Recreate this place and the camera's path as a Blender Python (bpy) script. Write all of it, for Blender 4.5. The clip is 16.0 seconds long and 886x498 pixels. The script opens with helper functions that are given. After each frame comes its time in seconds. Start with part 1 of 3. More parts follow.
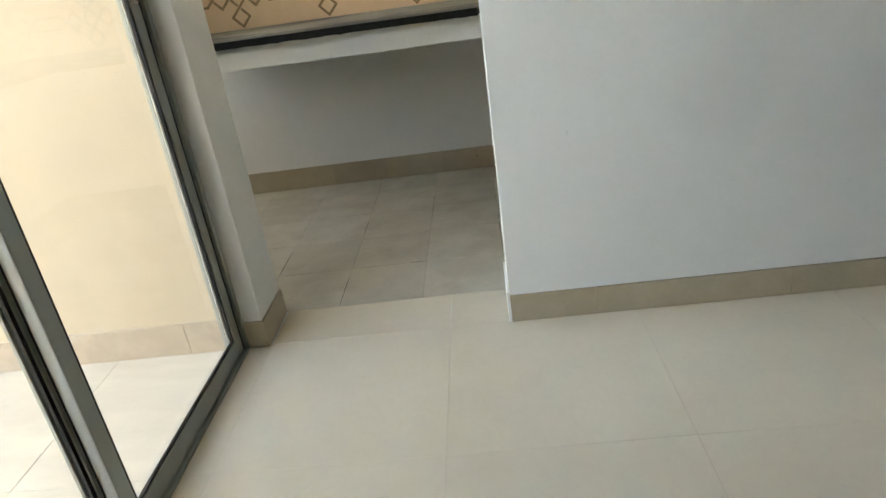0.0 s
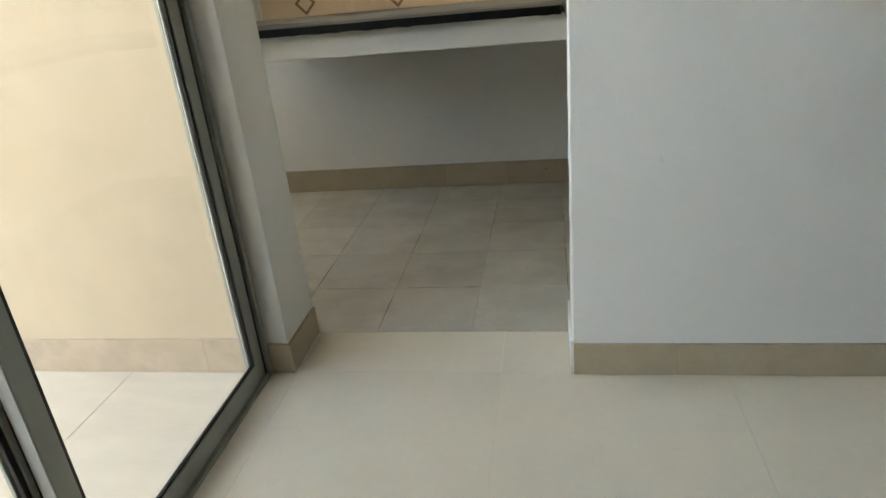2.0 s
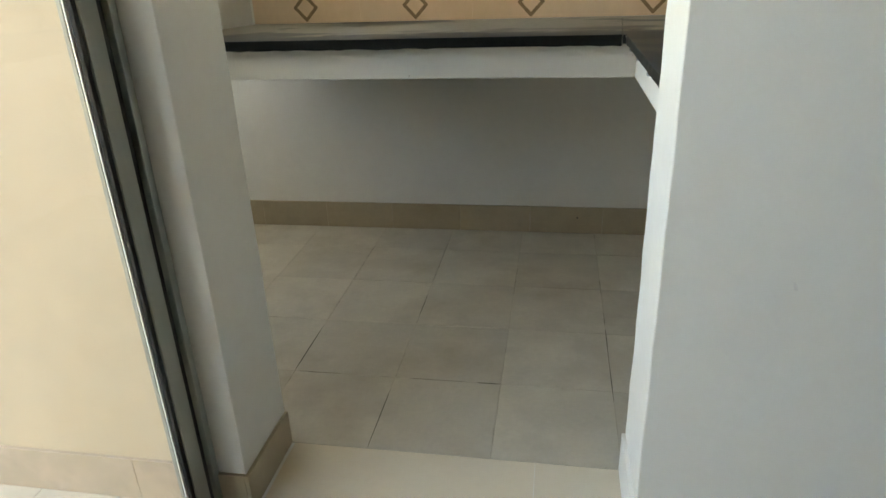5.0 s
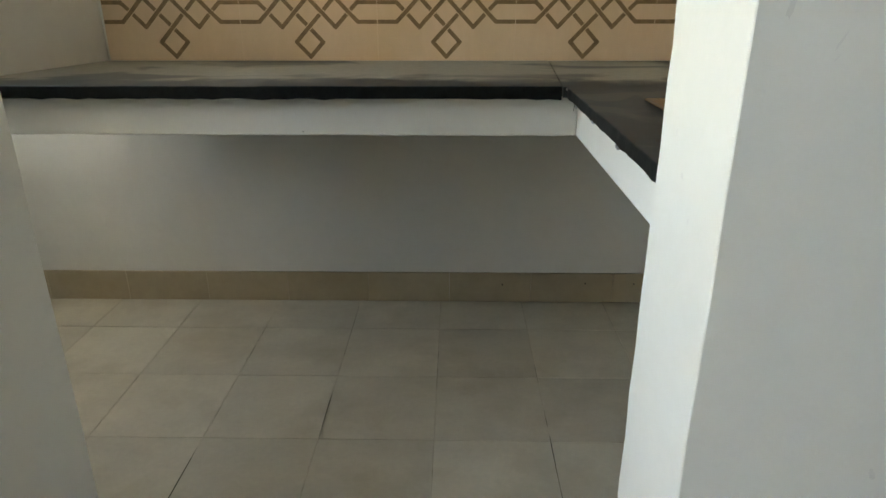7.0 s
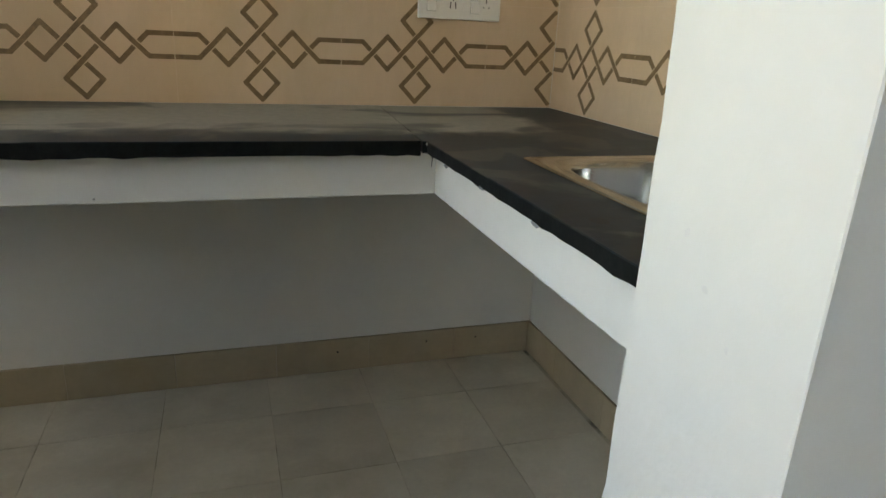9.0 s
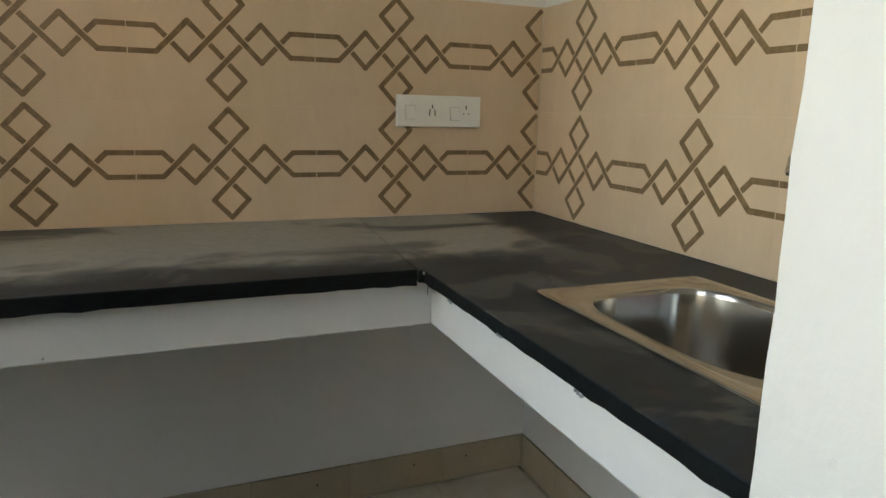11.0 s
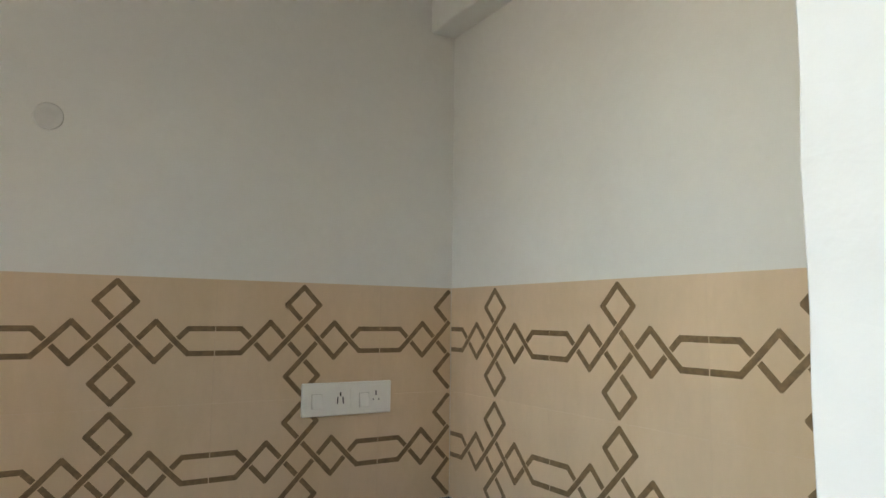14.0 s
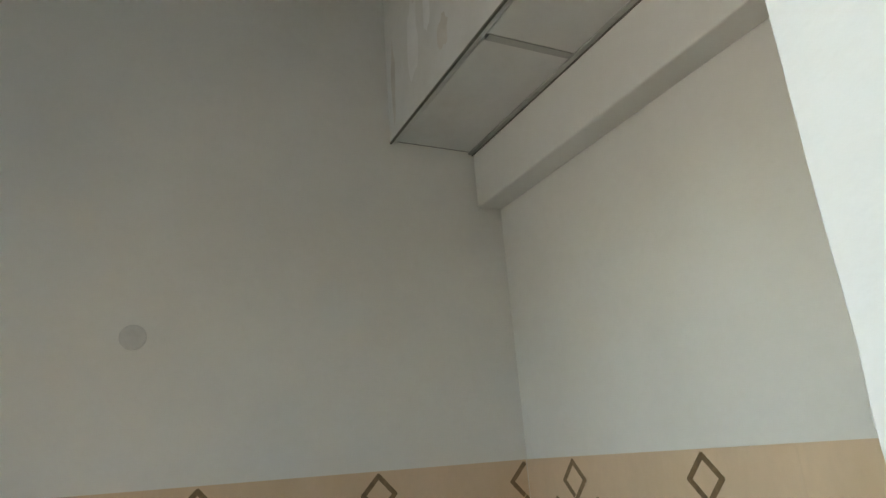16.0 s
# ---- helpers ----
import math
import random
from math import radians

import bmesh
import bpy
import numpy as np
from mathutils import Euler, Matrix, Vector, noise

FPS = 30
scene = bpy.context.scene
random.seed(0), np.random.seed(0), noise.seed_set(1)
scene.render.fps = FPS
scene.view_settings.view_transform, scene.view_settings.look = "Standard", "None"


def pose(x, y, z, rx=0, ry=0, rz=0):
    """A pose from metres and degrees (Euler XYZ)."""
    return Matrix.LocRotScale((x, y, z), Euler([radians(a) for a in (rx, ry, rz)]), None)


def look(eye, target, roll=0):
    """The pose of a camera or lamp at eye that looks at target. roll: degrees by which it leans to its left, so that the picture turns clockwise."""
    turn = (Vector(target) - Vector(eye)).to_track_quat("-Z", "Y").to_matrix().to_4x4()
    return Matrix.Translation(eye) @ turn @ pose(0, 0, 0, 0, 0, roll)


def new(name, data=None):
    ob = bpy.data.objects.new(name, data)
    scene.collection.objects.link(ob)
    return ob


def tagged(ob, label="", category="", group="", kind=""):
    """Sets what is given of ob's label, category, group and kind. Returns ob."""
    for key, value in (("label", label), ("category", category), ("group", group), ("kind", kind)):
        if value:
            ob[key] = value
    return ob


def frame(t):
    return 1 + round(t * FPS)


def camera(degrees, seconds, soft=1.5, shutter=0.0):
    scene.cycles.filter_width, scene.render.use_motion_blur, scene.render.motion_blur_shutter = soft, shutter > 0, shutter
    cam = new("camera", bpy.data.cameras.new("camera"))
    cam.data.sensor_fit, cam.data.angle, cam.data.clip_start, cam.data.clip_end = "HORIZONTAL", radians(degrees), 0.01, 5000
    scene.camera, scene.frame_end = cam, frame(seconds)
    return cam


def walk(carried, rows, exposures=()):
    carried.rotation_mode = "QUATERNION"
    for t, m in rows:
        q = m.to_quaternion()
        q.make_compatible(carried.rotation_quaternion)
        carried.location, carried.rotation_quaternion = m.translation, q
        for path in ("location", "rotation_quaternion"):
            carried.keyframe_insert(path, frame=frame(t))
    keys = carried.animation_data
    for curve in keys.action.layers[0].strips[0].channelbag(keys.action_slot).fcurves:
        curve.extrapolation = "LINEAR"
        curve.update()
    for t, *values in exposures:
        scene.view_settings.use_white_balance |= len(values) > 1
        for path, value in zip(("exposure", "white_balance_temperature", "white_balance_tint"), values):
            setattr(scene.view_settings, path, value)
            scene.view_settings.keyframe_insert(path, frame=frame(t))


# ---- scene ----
cam = camera(67.9, 16.0)
EXPOSURES = [(0, 4.68, 10600, 11), (0.5, 4.58, 10600, 11), (2.5, 4.43, 10600, 11), (5.5, 4.45, 10900, 9), (8, 4.12, 10700, 10), (10.5, 3.95, 10290, 12), (11.5, 4.08, 10160, 12), (13, 4.09, 9300, 12), (14.5, 4.0, 8800, 11), (16, 3.83, 8600, 8)]
PATH = [
    (0, (1.385, 0.594, 1.114), (1.224, 2.412, 0.296), -8.3),
    (0.5, (1.383, 0.692, 1.096), (1.119, 2.504, 0.291), -6.8),
    (1, (1.387, 0.767, 1.077), (1.064, 2.572, 0.281), -7.3),
    (1.5, (1.354, 0.822, 1.095), (1.03, 2.614, 0.27), -7.4),
    (2, (1.366, 0.896, 1.072), (1.033, 2.698, 0.272), -5.7),
    (2.5, (1.358, 1.003, 1.081), (1.042, 2.809, 0.281), -3.3),
    (3, (1.333, 1.106, 1.1), (1.029, 2.892, 0.254), -2.9),
    (3.2, (1.343, 1.151, 1.09), (1.013, 2.942, 0.262), -3.3),
    (5.3, (1.225, 1.521, 1.105), (0.899, 3.328, 0.308), -2.1),
    (5.5, (1.235, 1.596, 1.118), (0.9, 3.404, 0.327), -2.3),
    (6, (1.202, 1.684, 1.123), (0.9545, 3.505, 0.337), -1.75),
    (6.5, (1.19, 1.763, 1.116), (1.008, 3.601, 0.339), -1.05),
    (7, (1.157, 1.847, 1.099), (1.12, 3.709, 0.371), -0.1),
    (7.5, (1.12, 1.927, 1.093), (1.279, 3.795, 0.397), -0.2),
    (8, (1.093, 2.006, 1.127), (1.456, 3.835, 0.405), 1.5),
    (8.2, (1.067, 2.031, 1.108), (1.496, 3.86, 0.424), 2.0),
    (10.3, (1.005, 2.258, 1.141), (1.711, 4.03, 0.541), 2.0),
    (10.5, (1.004, 2.272, 1.15), (1.714, 4.051, 0.575), 1.7),
    (11, (0.989, 2.308, 1.187), (1.731, 4.119, 0.777), 1.4),
    (11.5, (0.982, 2.342, 1.222), (1.769, 4.152, 0.903), 0.8),
    (12, (0.982, 2.368, 1.254), (1.822, 4.168, 1.018), -0.5),
    (12.5, (0.99, 2.384, 1.28), (1.889, 4.163, 1.116), -0.8),
    (13, (0.9966, 2.4032, 1.328), (1.951, 4.159, 1.257), -0.4),
    (13.5, (0.9972, 2.4166, 1.366), (1.998, 4.147, 1.445), 0.4),
    (14, (0.9816, 2.4172, 1.408), (2.009, 4.121, 1.614), 0.7),
    (14.5, (0.9836, 2.4162, 1.436), (2.006, 4.111, 1.724), 0.6),
    (15, (0.9693, 2.4036, 1.485), (1.982, 4.075, 1.913), -0.3),
    (15.5, (0.932, 2.378, 1.506), (1.907, 4.035, 2.06), -2.8),
    (16, (0.954, 2.374, 1.514), (1.8, 4.082, 2.12), -4.4),
]
walk(cam, [(t, look(eye, target, roll)) for t, eye, target, roll in PATH], EXPOSURES)

# ---- exposure, world, sun ----
world = bpy.data.worlds.new("sky_world")
scene.world = world
world.use_nodes = True
wn = world.node_tree
sky = wn.nodes.new("ShaderNodeTexSky")
sky.sky_type, sky.sun_disc = "NISHITA", False
sky.sun_elevation, sky.sun_rotation = radians(52), radians(51)
wn.links.new(sky.outputs[0], wn.nodes["Background"].inputs[0])
wn.nodes["Background"].inputs[1].default_value = 0.15
sun = new("sun", bpy.data.lights.new("sun", "SUN"))
sun.data.energy, sun.data.angle, sun.data.color = 2.5, radians(6), (1.0, 0.94, 0.86)
sun.matrix_world = look((5, 4, 8.2), (0, 0, 0))

# ---- plan (metres) ----
XL, XR, YB = -0.012, 2.035, 4.112          # kitchen inner faces
YF, YK = 2.445, 2.665                      # doorway wall: living face, kitchen face
DL, DR = 0.595, 1.411                      # doorway
H = 3.10                                   # ceiling
ZC, ZS = 0.886, 0.757                      # worktop, underside of its beam
CY, CX = 3.471, 1.424                      # worktop front edges
LX0, LX1, LY0 = 0.50, 11.0, -9.0            # living room

# ---- materials ----
def mat(name, color, rough=0.6, metal=0.0, var=0.06, scale=6.0, fine=90.0, bump=0.1, bump_scale=140.0, dist=0.002, spec=0.5, dark=None, dark_at=(0.5, 0.7), rough_var=0.0, rand=0.0, stretch=(1, 1, 1), coat=0.0):
    m = bpy.data.materials.new(name)
    m.use_nodes = True
    nt = m.node_tree
    N, L = nt.nodes, nt.links
    b = N["Principled BSDF"]
    tc = N.new("ShaderNodeTexCoord")
    mp = N.new("ShaderNodeMapping")
    mp.inputs["Scale"].default_value = stretch
    geo = N.new("ShaderNodeNewGeometry")
    L.new(geo.outputs["Position"], mp.inputs[0])
    def nz(s, d=4.0, r=0.55):
        n = N.new("ShaderNodeTexNoise")
        n.inputs["Scale"].default_value, n.inputs["Detail"].default_value, n.inputs["Roughness"].default_value = s, d, r
        L.new(mp.outputs[0], n.inputs["Vector"])
        return n
    def ramp(src, a, c0, bb, c1):
        r = N.new("ShaderNodeValToRGB")
        r.color_ramp.elements[0].position, r.color_ramp.elements[0].color = a, c0
        r.color_ramp.elements[1].position, r.color_ramp.elements[1].color = bb, c1
        L.new(src, r.inputs[0])
        return r
    c = np.array(color)
    lo, hi = (*np.clip(c * (1 - var), 0, 1), 1), (*np.clip(c * (1 + var), 0, 1), 1)
    big = ramp(nz(scale).outputs[0], 0.3, lo, 0.7, hi)
    small = ramp(nz(fine).outputs[0], 0.3, (1 - var * 0.7,) * 3 + (1,), 0.7, (1, 1, 1, 1))
    mul = N.new("ShaderNodeMix")
    mul.data_type, mul.blend_type = "RGBA", "MULTIPLY"
    mul.inputs[0].default_value = 1.0
    L.new(big.outputs[0], mul.inputs[6]), L.new(small.outputs[0], mul.inputs[7])
    out = mul.outputs[2]
    if dark is not None:
        st = nz(scale * 0.6, 6.0, 0.62)
        fac = ramp(st.outputs[0], dark_at[0], (0, 0, 0, 1), dark_at[1], (1, 1, 1, 1))
        mx = N.new("ShaderNodeMix")
        mx.data_type = "RGBA"
        L.new(fac.outputs[0], mx.inputs[0]), L.new(out, mx.inputs[6])
        mx.inputs[7].default_value = (*dark, 1)
        out = mx.outputs[2]
    if rand:
        oi = N.new("ShaderNodeObjectInfo")
        rr = ramp(oi.outputs["Random"], 0, (1 - rand,) * 3 + (1,), 1, (1 + rand,) * 3 + (1,))
        m2 = N.new("ShaderNodeMix")
        m2.data_type, m2.blend_type = "RGBA", "MULTIPLY"
        m2.inputs[0].default_value = 1.0
        L.new(out, m2.inputs[6]), L.new(rr.outputs[0], m2.inputs[7])
        out = m2.outputs[2]
    L.new(out, b.inputs["Base Color"])
    b.inputs["Metallic"].default_value = metal
    b.inputs["Specular IOR Level"].default_value = spec
    b.inputs["Coat Weight"].default_value = coat
    if rough_var:
        rv = ramp(nz(scale * 1.7, 5.0).outputs[0], 0.3, (max(rough - rough_var, 0.02),) * 3 + (1,), 0.7, (min(rough + rough_var, 1),) * 3 + (1,))
        L.new(rv.outputs[0], b.inputs["Roughness"])
    else:
        b.inputs["Roughness"].default_value = rough
    if bump:
        bp = N.new("ShaderNodeBump")
        bp.inputs["Strength"].default_value, bp.inputs["Distance"].default_value = bump, dist
        L.new(nz(bump_scale, 3.0).outputs[0], bp.inputs["Height"])
        L.new(bp.outputs[0], b.inputs["Normal"])
    return m


WHITE = mat("white_wall_paint", (0.745, 0.74, 0.708), 0.6, var=0.03, scale=2.5, fine=30, bump=0.2, bump_scale=55, dist=0.003, dark=(0.66, 0.65, 0.615), dark_at=(0.56, 0.86), spec=0.35)
CREAM = mat("cream_outdoor_paint", (0.53, 0.440, 0.325), 0.75, var=0.05, scale=5, fine=25, bump=0.3, bump_scale=35, dist=0.004, dark=(0.485, 0.395, 0.28), dark_at=(0.5, 0.8))
CEIL = mat("white_ceiling_paint", (0.76, 0.76, 0.74), 0.8, var=0.03, scale=2, bump=0.15, bump_scale=60)
LIVTILE = mat("polished_beige_floor_tile", (0.77, 0.675, 0.535), 0.21, spec=0.8, var=0.035, scale=3.5, fine=40, bump=0.01, bump_scale=12, rough_var=0.03, rand=0.02)
KITTILE = mat("matt_beige_kitchen_tile", (0.55, 0.503, 0.412), 0.5, var=0.09, scale=5, fine=70, bump=0.06, dark=(0.42, 0.37, 0.285), dark_at=(0.48, 0.72), rough_var=0.14, rand=0.09)
BALTILE = mat("balcony_floor_tile", (0.57, 0.50, 0.40), 0.45, var=0.08, scale=4, fine=40, bump=0.05, dark=(0.49, 0.425, 0.34), dark_at=(0.45, 0.8), rough_var=0.1, rand=0.05, stretch=(1, 3, 1))
SKIRT = mat("beige_skirting_tile", (0.435, 0.36, 0.255), 0.3, var=0.07, scale=9, fine=60, bump=0.03, dark=(0.40, 0.32, 0.21), dark_at=(0.5, 0.75), rand=0.05)
BALSKIRT = mat("pale_mottled_skirting_tile", (0.475, 0.385, 0.30), 0.5, var=0.14, scale=14, fine=60, bump=0.06, dark=(0.42, 0.345, 0.26), dark_at=(0.42, 0.7))
GROUT = mat("tile_grout", (0.72, 0.645, 0.525), 0.7, var=0.12, scale=9, bump=0.1)
GROUT_B = mat("balcony_tile_grout", (0.53, 0.465, 0.37), 0.9, var=0.12, scale=5, bump=0.2, dark=(0.36, 0.32, 0.265), dark_at=(0.57, 0.68))
GROUT_K = mat("kitchen_tile_grout", (0.50, 0.45, 0.355), 0.9, var=0.12, scale=5, bump=0.2, dark=(0.085, 0.075, 0.06), dark_at=(0.52, 0.60))
SPLASH = mat("beige_splashback_tile", (0.70, 0.522, 0.365), 0.32, var=0.05, scale=7, fine=60, bump=0.02, bump_scale=30, dark=(0.63, 0.462, 0.30), dark_at=(0.46, 0.72), rand=0.02, stretch=(1, 1, 0.4))
BAND = mat("brown_printed_band", (0.235, 0.146, 0.074), 0.35, var=0.25, scale=60, fine=200, bump=0.0)
STONE = mat("black_granite_dusty", (0.013, 0.025, 0.033), 0.42, var=0.3, scale=18, fine=160, bump=0.08, bump_scale=120, dist=0.001, spec=0.2, stretch=(1, 1.7, 1))
def dusty(m):
    """Dust lies in broad wiped swathes, and is rubbed off along the front edges."""
    N, L = m.node_tree.nodes, m.node_tree.links
    b = N["Principled BSDF"]
    geo = N.new("ShaderNodeNewGeometry")
    sep = N.new("ShaderNodeSeparateXYZ")
    L.new(geo.outputs["Position"], sep.inputs[0])
    def noise_at(sx, sy, scale, detail=5.0):
        mp = N.new("ShaderNodeMapping")
        mp.inputs["Scale"].default_value, mp.inputs["Location"].default_value = (sx, sy, 1), (0.9, 0.35, 0.2)
        L.new(geo.outputs["Position"], mp.inputs[0])
        n = N.new("ShaderNodeTexNoise")
        n.inputs["Scale"].default_value, n.inputs["Detail"].default_value, n.inputs["Distortion"].default_value = scale, detail, 0.6
        L.new(mp.outputs[0], n.inputs["Vector"])
        return n.outputs[0]
    def rng(src, a, c, lo=0.0, hi=1.0):
        r = N.new("ShaderNodeMapRange")
        r.interpolation_type = "SMOOTHSTEP"
        for k, v in zip((1, 2, 3, 4), (a, c, lo, hi)):
            r.inputs[k].default_value = v
        L.new(src, r.inputs[0])
        return r.outputs[0]
    def op(kind, a, c):
        o = N.new("ShaderNodeMath")
        o.operation = kind
        for k, v in enumerate((a, c)):
            if isinstance(v, (int, float)):
                o.inputs[k].default_value = v
            else:
                L.new(v, o.inputs[k])
        return o.outputs[0]
    wav = op("MULTIPLY", op("SUBTRACT", noise_at(1, 1, 7.0), 0.5), 0.30)
    back = rng(op("ADD", sep.outputs["Y"], wav), 3.54, 3.66)
    side = rng(op("ADD", sep.outputs["X"], wav), 1.88, 1.76)
    run = op("MULTIPLY", back, side)
    sw = rng(noise_at(1.0, 1.7, 2.3, 6.0), 0.40, 0.52, 0.30, 1.0)
    light = op("MULTIPLY", rng(noise_at(1.5, 1.5, 4.0), 0.52, 0.61), 0.27)
    dust = op("MULTIPLY", op("MAXIMUM", op("MULTIPLY", run, sw), light), rng(noise_at(1, 1, 45.0, 2.0), 0.2, 0.8, 0.86, 1.0))
    mx = N.new("ShaderNodeMix")
    mx.data_type = "RGBA"
    L.new(dust, mx.inputs[0])
    old = b.inputs["Base Color"].links[0].from_socket
    L.new(old, mx.inputs[6])
    mx.inputs[7].default_value = (0.34, 0.33, 0.285, 1)
    L.new(mx.outputs[2], b.inputs["Base Color"])
    ro = op("ADD", op("MULTIPLY", dust, 0.4), 0.45)
    L.new(ro, b.inputs["Roughness"])
    return m


dusty(STONE)
STONE_EDGE = mat("black_granite_edge", (0.006, 0.0075, 0.008), 0.5, spec=0.15, var=0.4, scale=40, fine=160, bump=0.25, bump_scale=60, dist=0.002)
STEEL = mat("brushed_steel", (0.46, 0.45, 0.425), 0.17, 1.0, var=0.03, scale=30, fine=200, bump=0.0, stretch=(1, 3, 1))
CHROME = mat("chrome", (0.72, 0.72, 0.72), 0.08, 1.0, var=0.03, scale=20, bump=0.0)
PLASTIC = mat("white_switch_plastic", (0.83, 0.82, 0.78), 0.28, var=0.02, scale=20, bump=0.0)
GREYGAP = mat("grey_plastic_gap", (0.58, 0.57, 0.53), 0.6, var=0.05, bump=0.0)
PVC = mat("white_pvc_pipe", (0.74, 0.74, 0.73), 0.4, var=0.05, scale=12, bump=0.05)
FILLER = mat("grey_cement_filler", (0.32, 0.345, 0.35), 0.9, var=0.2, scale=60, bump=0.3)
DARK = mat("dark_slot", (0.02, 0.02, 0.02), 0.6, var=0.1, bump=0.0)
ALU = mat("grey_anodised_aluminium", (0.33, 0.345, 0.315), 0.42, 0.3, var=0.06, scale=8, fine=120, bump=0.02, stretch=(1, 1, 0.1))
# lit copy of the aluminium: sky brightness put into the colour
ALU_LIT = mat("sky_lit_aluminium", (0.47, 0.505, 0.49), 0.42, 0.25, var=0.05, scale=8, bump=0.02)
RUBBER = mat("black_rubber_gasket", (0.012, 0.012, 0.012), 0.6, var=0.1, bump=0.05)
DISC = mat("grey_box_cover", (0.62, 0.615, 0.595), 0.6, var=0.05, scale=30, bump=0.1)
SCUFF_PALE = mat("pale_scuffed_paint", (0.705, 0.695, 0.675), 0.7, var=0.05, scale=60, bump=0.1)
FRESH = mat("fresh_white_filler", (0.78, 0.785, 0.78), 0.8, var=0.04, scale=12, bump=0.2)
SMEAR = mat("beige_smeared_paint", (0.63, 0.60, 0.55), 0.8, var=0.08, scale=12, bump=0.2)
JOINTDIRT = mat("dark_joint_dirt", (0.075, 0.068, 0.055), 0.9, var=0.3, scale=60, bump=0.2)
SCUFF = mat("scuffed_paint", (0.62, 0.605, 0.575), 0.7, var=0.1, scale=60, bump=0.1)
BOARD = mat("white_false_ceiling_board", (0.70, 0.70, 0.68), 0.75, var=0.04, scale=3, fine=30, bump=0.1, dark=(0.60, 0.59, 0.56), dark_at=(0.55, 0.75))
LIGHTTRIM = mat("pale_grey_trim", (0.42, 0.42, 0.40), 0.5, var=0.06, scale=20, bump=0.05)
METALTRIM = mat("grey_trim_strip", (0.17, 0.16, 0.14), 0.5, 0.3, var=0.1, scale=20, bump=0.05)
GROUND = mat("outdoor_concrete_ground", (0.32, 0.31, 0.29), 0.9, var=0.15, scale=1.5, bump=0.3)
# dark grey so that the added parapet gives little fill light
PARAPET_GREY = mat("added_parapet_grey", (0.21, 0.21, 0.20), 0.9, var=0.15, scale=3, bump=0.3)
# dark so that the added far wall bounces little sun
BLOCKER_DARK = mat("dark_sky_blocker", (0.14, 0.14, 0.13), 0.9, var=0.25, scale=1.2, bump=0.3)
GLASS = bpy.data.materials.new("clear_glass")
GLASS.use_nodes = True
gb = GLASS.node_tree.nodes["Principled BSDF"]
gb.inputs["Base Color"].default_value = (0.97, 0.99, 0.98, 1)
gb.inputs["Roughness"].default_value, gb.inputs["IOR"].default_value, gb.inputs["Transmission Weight"].default_value = 0.0, 1.22, 1.0

# ---- mesh tools ----
def finish(bm, name, mats, parent=None, smooth=False, bevel=0.0, segs=2):
    bmesh.ops.recalc_face_normals(bm, faces=bm.faces)
    me = bpy.data.meshes.new(name)
    bm.to_mesh(me)
    bm.free()
    for m in mats if isinstance(mats, (list, tuple)) else [mats]:
        me.materials.append(m)
    if smooth:
        for p in me.polygons:
            p.use_smooth = True
    ob = new(name, me)
    if bevel:
        md = ob.modifiers.new("bevel", "BEVEL")
        md.width, md.segments, md.limit_method, md.angle_limit = bevel, segs, "ANGLE", radians(40)
    if parent:
        ob.parent = parent
    return ob


def add_box(bm, lo, hi, mi=0):
    v = [bm.verts.new((x, y, z)) for x in (lo[0], hi[0]) for y in (lo[1], hi[1]) for z in (lo[2], hi[2])]
    for q in ((0, 1, 3, 2), (4, 6, 7, 5), (0, 4, 5, 1), (2, 3, 7, 6), (0, 2, 6, 4), (1, 5, 7, 3)):
        bm.faces.new([v[i] for i in q]).material_index = mi


def box(name, lo, hi, m, parent=None, bevel=0.002, segs=2):
    bm = bmesh.new()
    add_box(bm, lo, hi)
    return finish(bm, name, m, parent, bevel=bevel, segs=segs)


def solid(name, xs, ys, zs, empty, m, parent=None, bevel=0.0, face_mat=None, shake=None):
    """One closed mesh of the cells of a grid, without the cells that empty() names."""
    bm = bmesh.new()
    nx, ny, nz = len(xs) - 1, len(ys) - 1, len(zs) - 1
    full = {(i, j, k) for i in range(nx) for j in range(ny) for k in range(nz)
            if not empty((xs[i] + xs[i + 1]) / 2, (ys[j] + ys[j + 1]) / 2, (zs[k] + zs[k + 1]) / 2)}
    vs = {}
    def vert(i, j, k):
        if (i, j, k) not in vs:
            vs[i, j, k] = bm.verts.new((xs[i], ys[j], zs[k]))
        return vs[i, j, k]
    sides = {(1, 0, 0): ((1, 0, 0), (1, 1, 0), (1, 1, 1), (1, 0, 1)), (-1, 0, 0): ((0, 0, 0), (0, 0, 1), (0, 1, 1), (0, 1, 0)),
             (0, 1, 0): ((0, 1, 0), (0, 1, 1), (1, 1, 1), (1, 1, 0)), (0, -1, 0): ((0, 0, 0), (1, 0, 0), (1, 0, 1), (0, 0, 1)),
             (0, 0, 1): ((0, 0, 1), (1, 0, 1), (1, 1, 1), (0, 1, 1)), (0, 0, -1): ((0, 0, 0), (0, 1, 0), (1, 1, 0), (1, 0, 0))}
    for c in full:
        for d, q in sides.items():
            if (c[0] + d[0], c[1] + d[1], c[2] + d[2]) not in full:
                f = bm.faces.new([vert(c[0] + a, c[1] + b, c[2] + e) for a, b, e in q])
                if face_mat:
                    f.material_index = face_mat(f.calc_center_median(), d)
    if shake:
        for v in bm.verts:
            v.co += Vector(shake(v.co))
        return finish(bm, name, m, parent, bevel=bevel, segs=1)
    bmesh.ops.dissolve_limit(bm, angle_limit=0.01, verts=bm.verts, edges=bm.edges, delimit={"MATERIAL"})
    return finish(bm, name, m, parent, bevel=bevel)


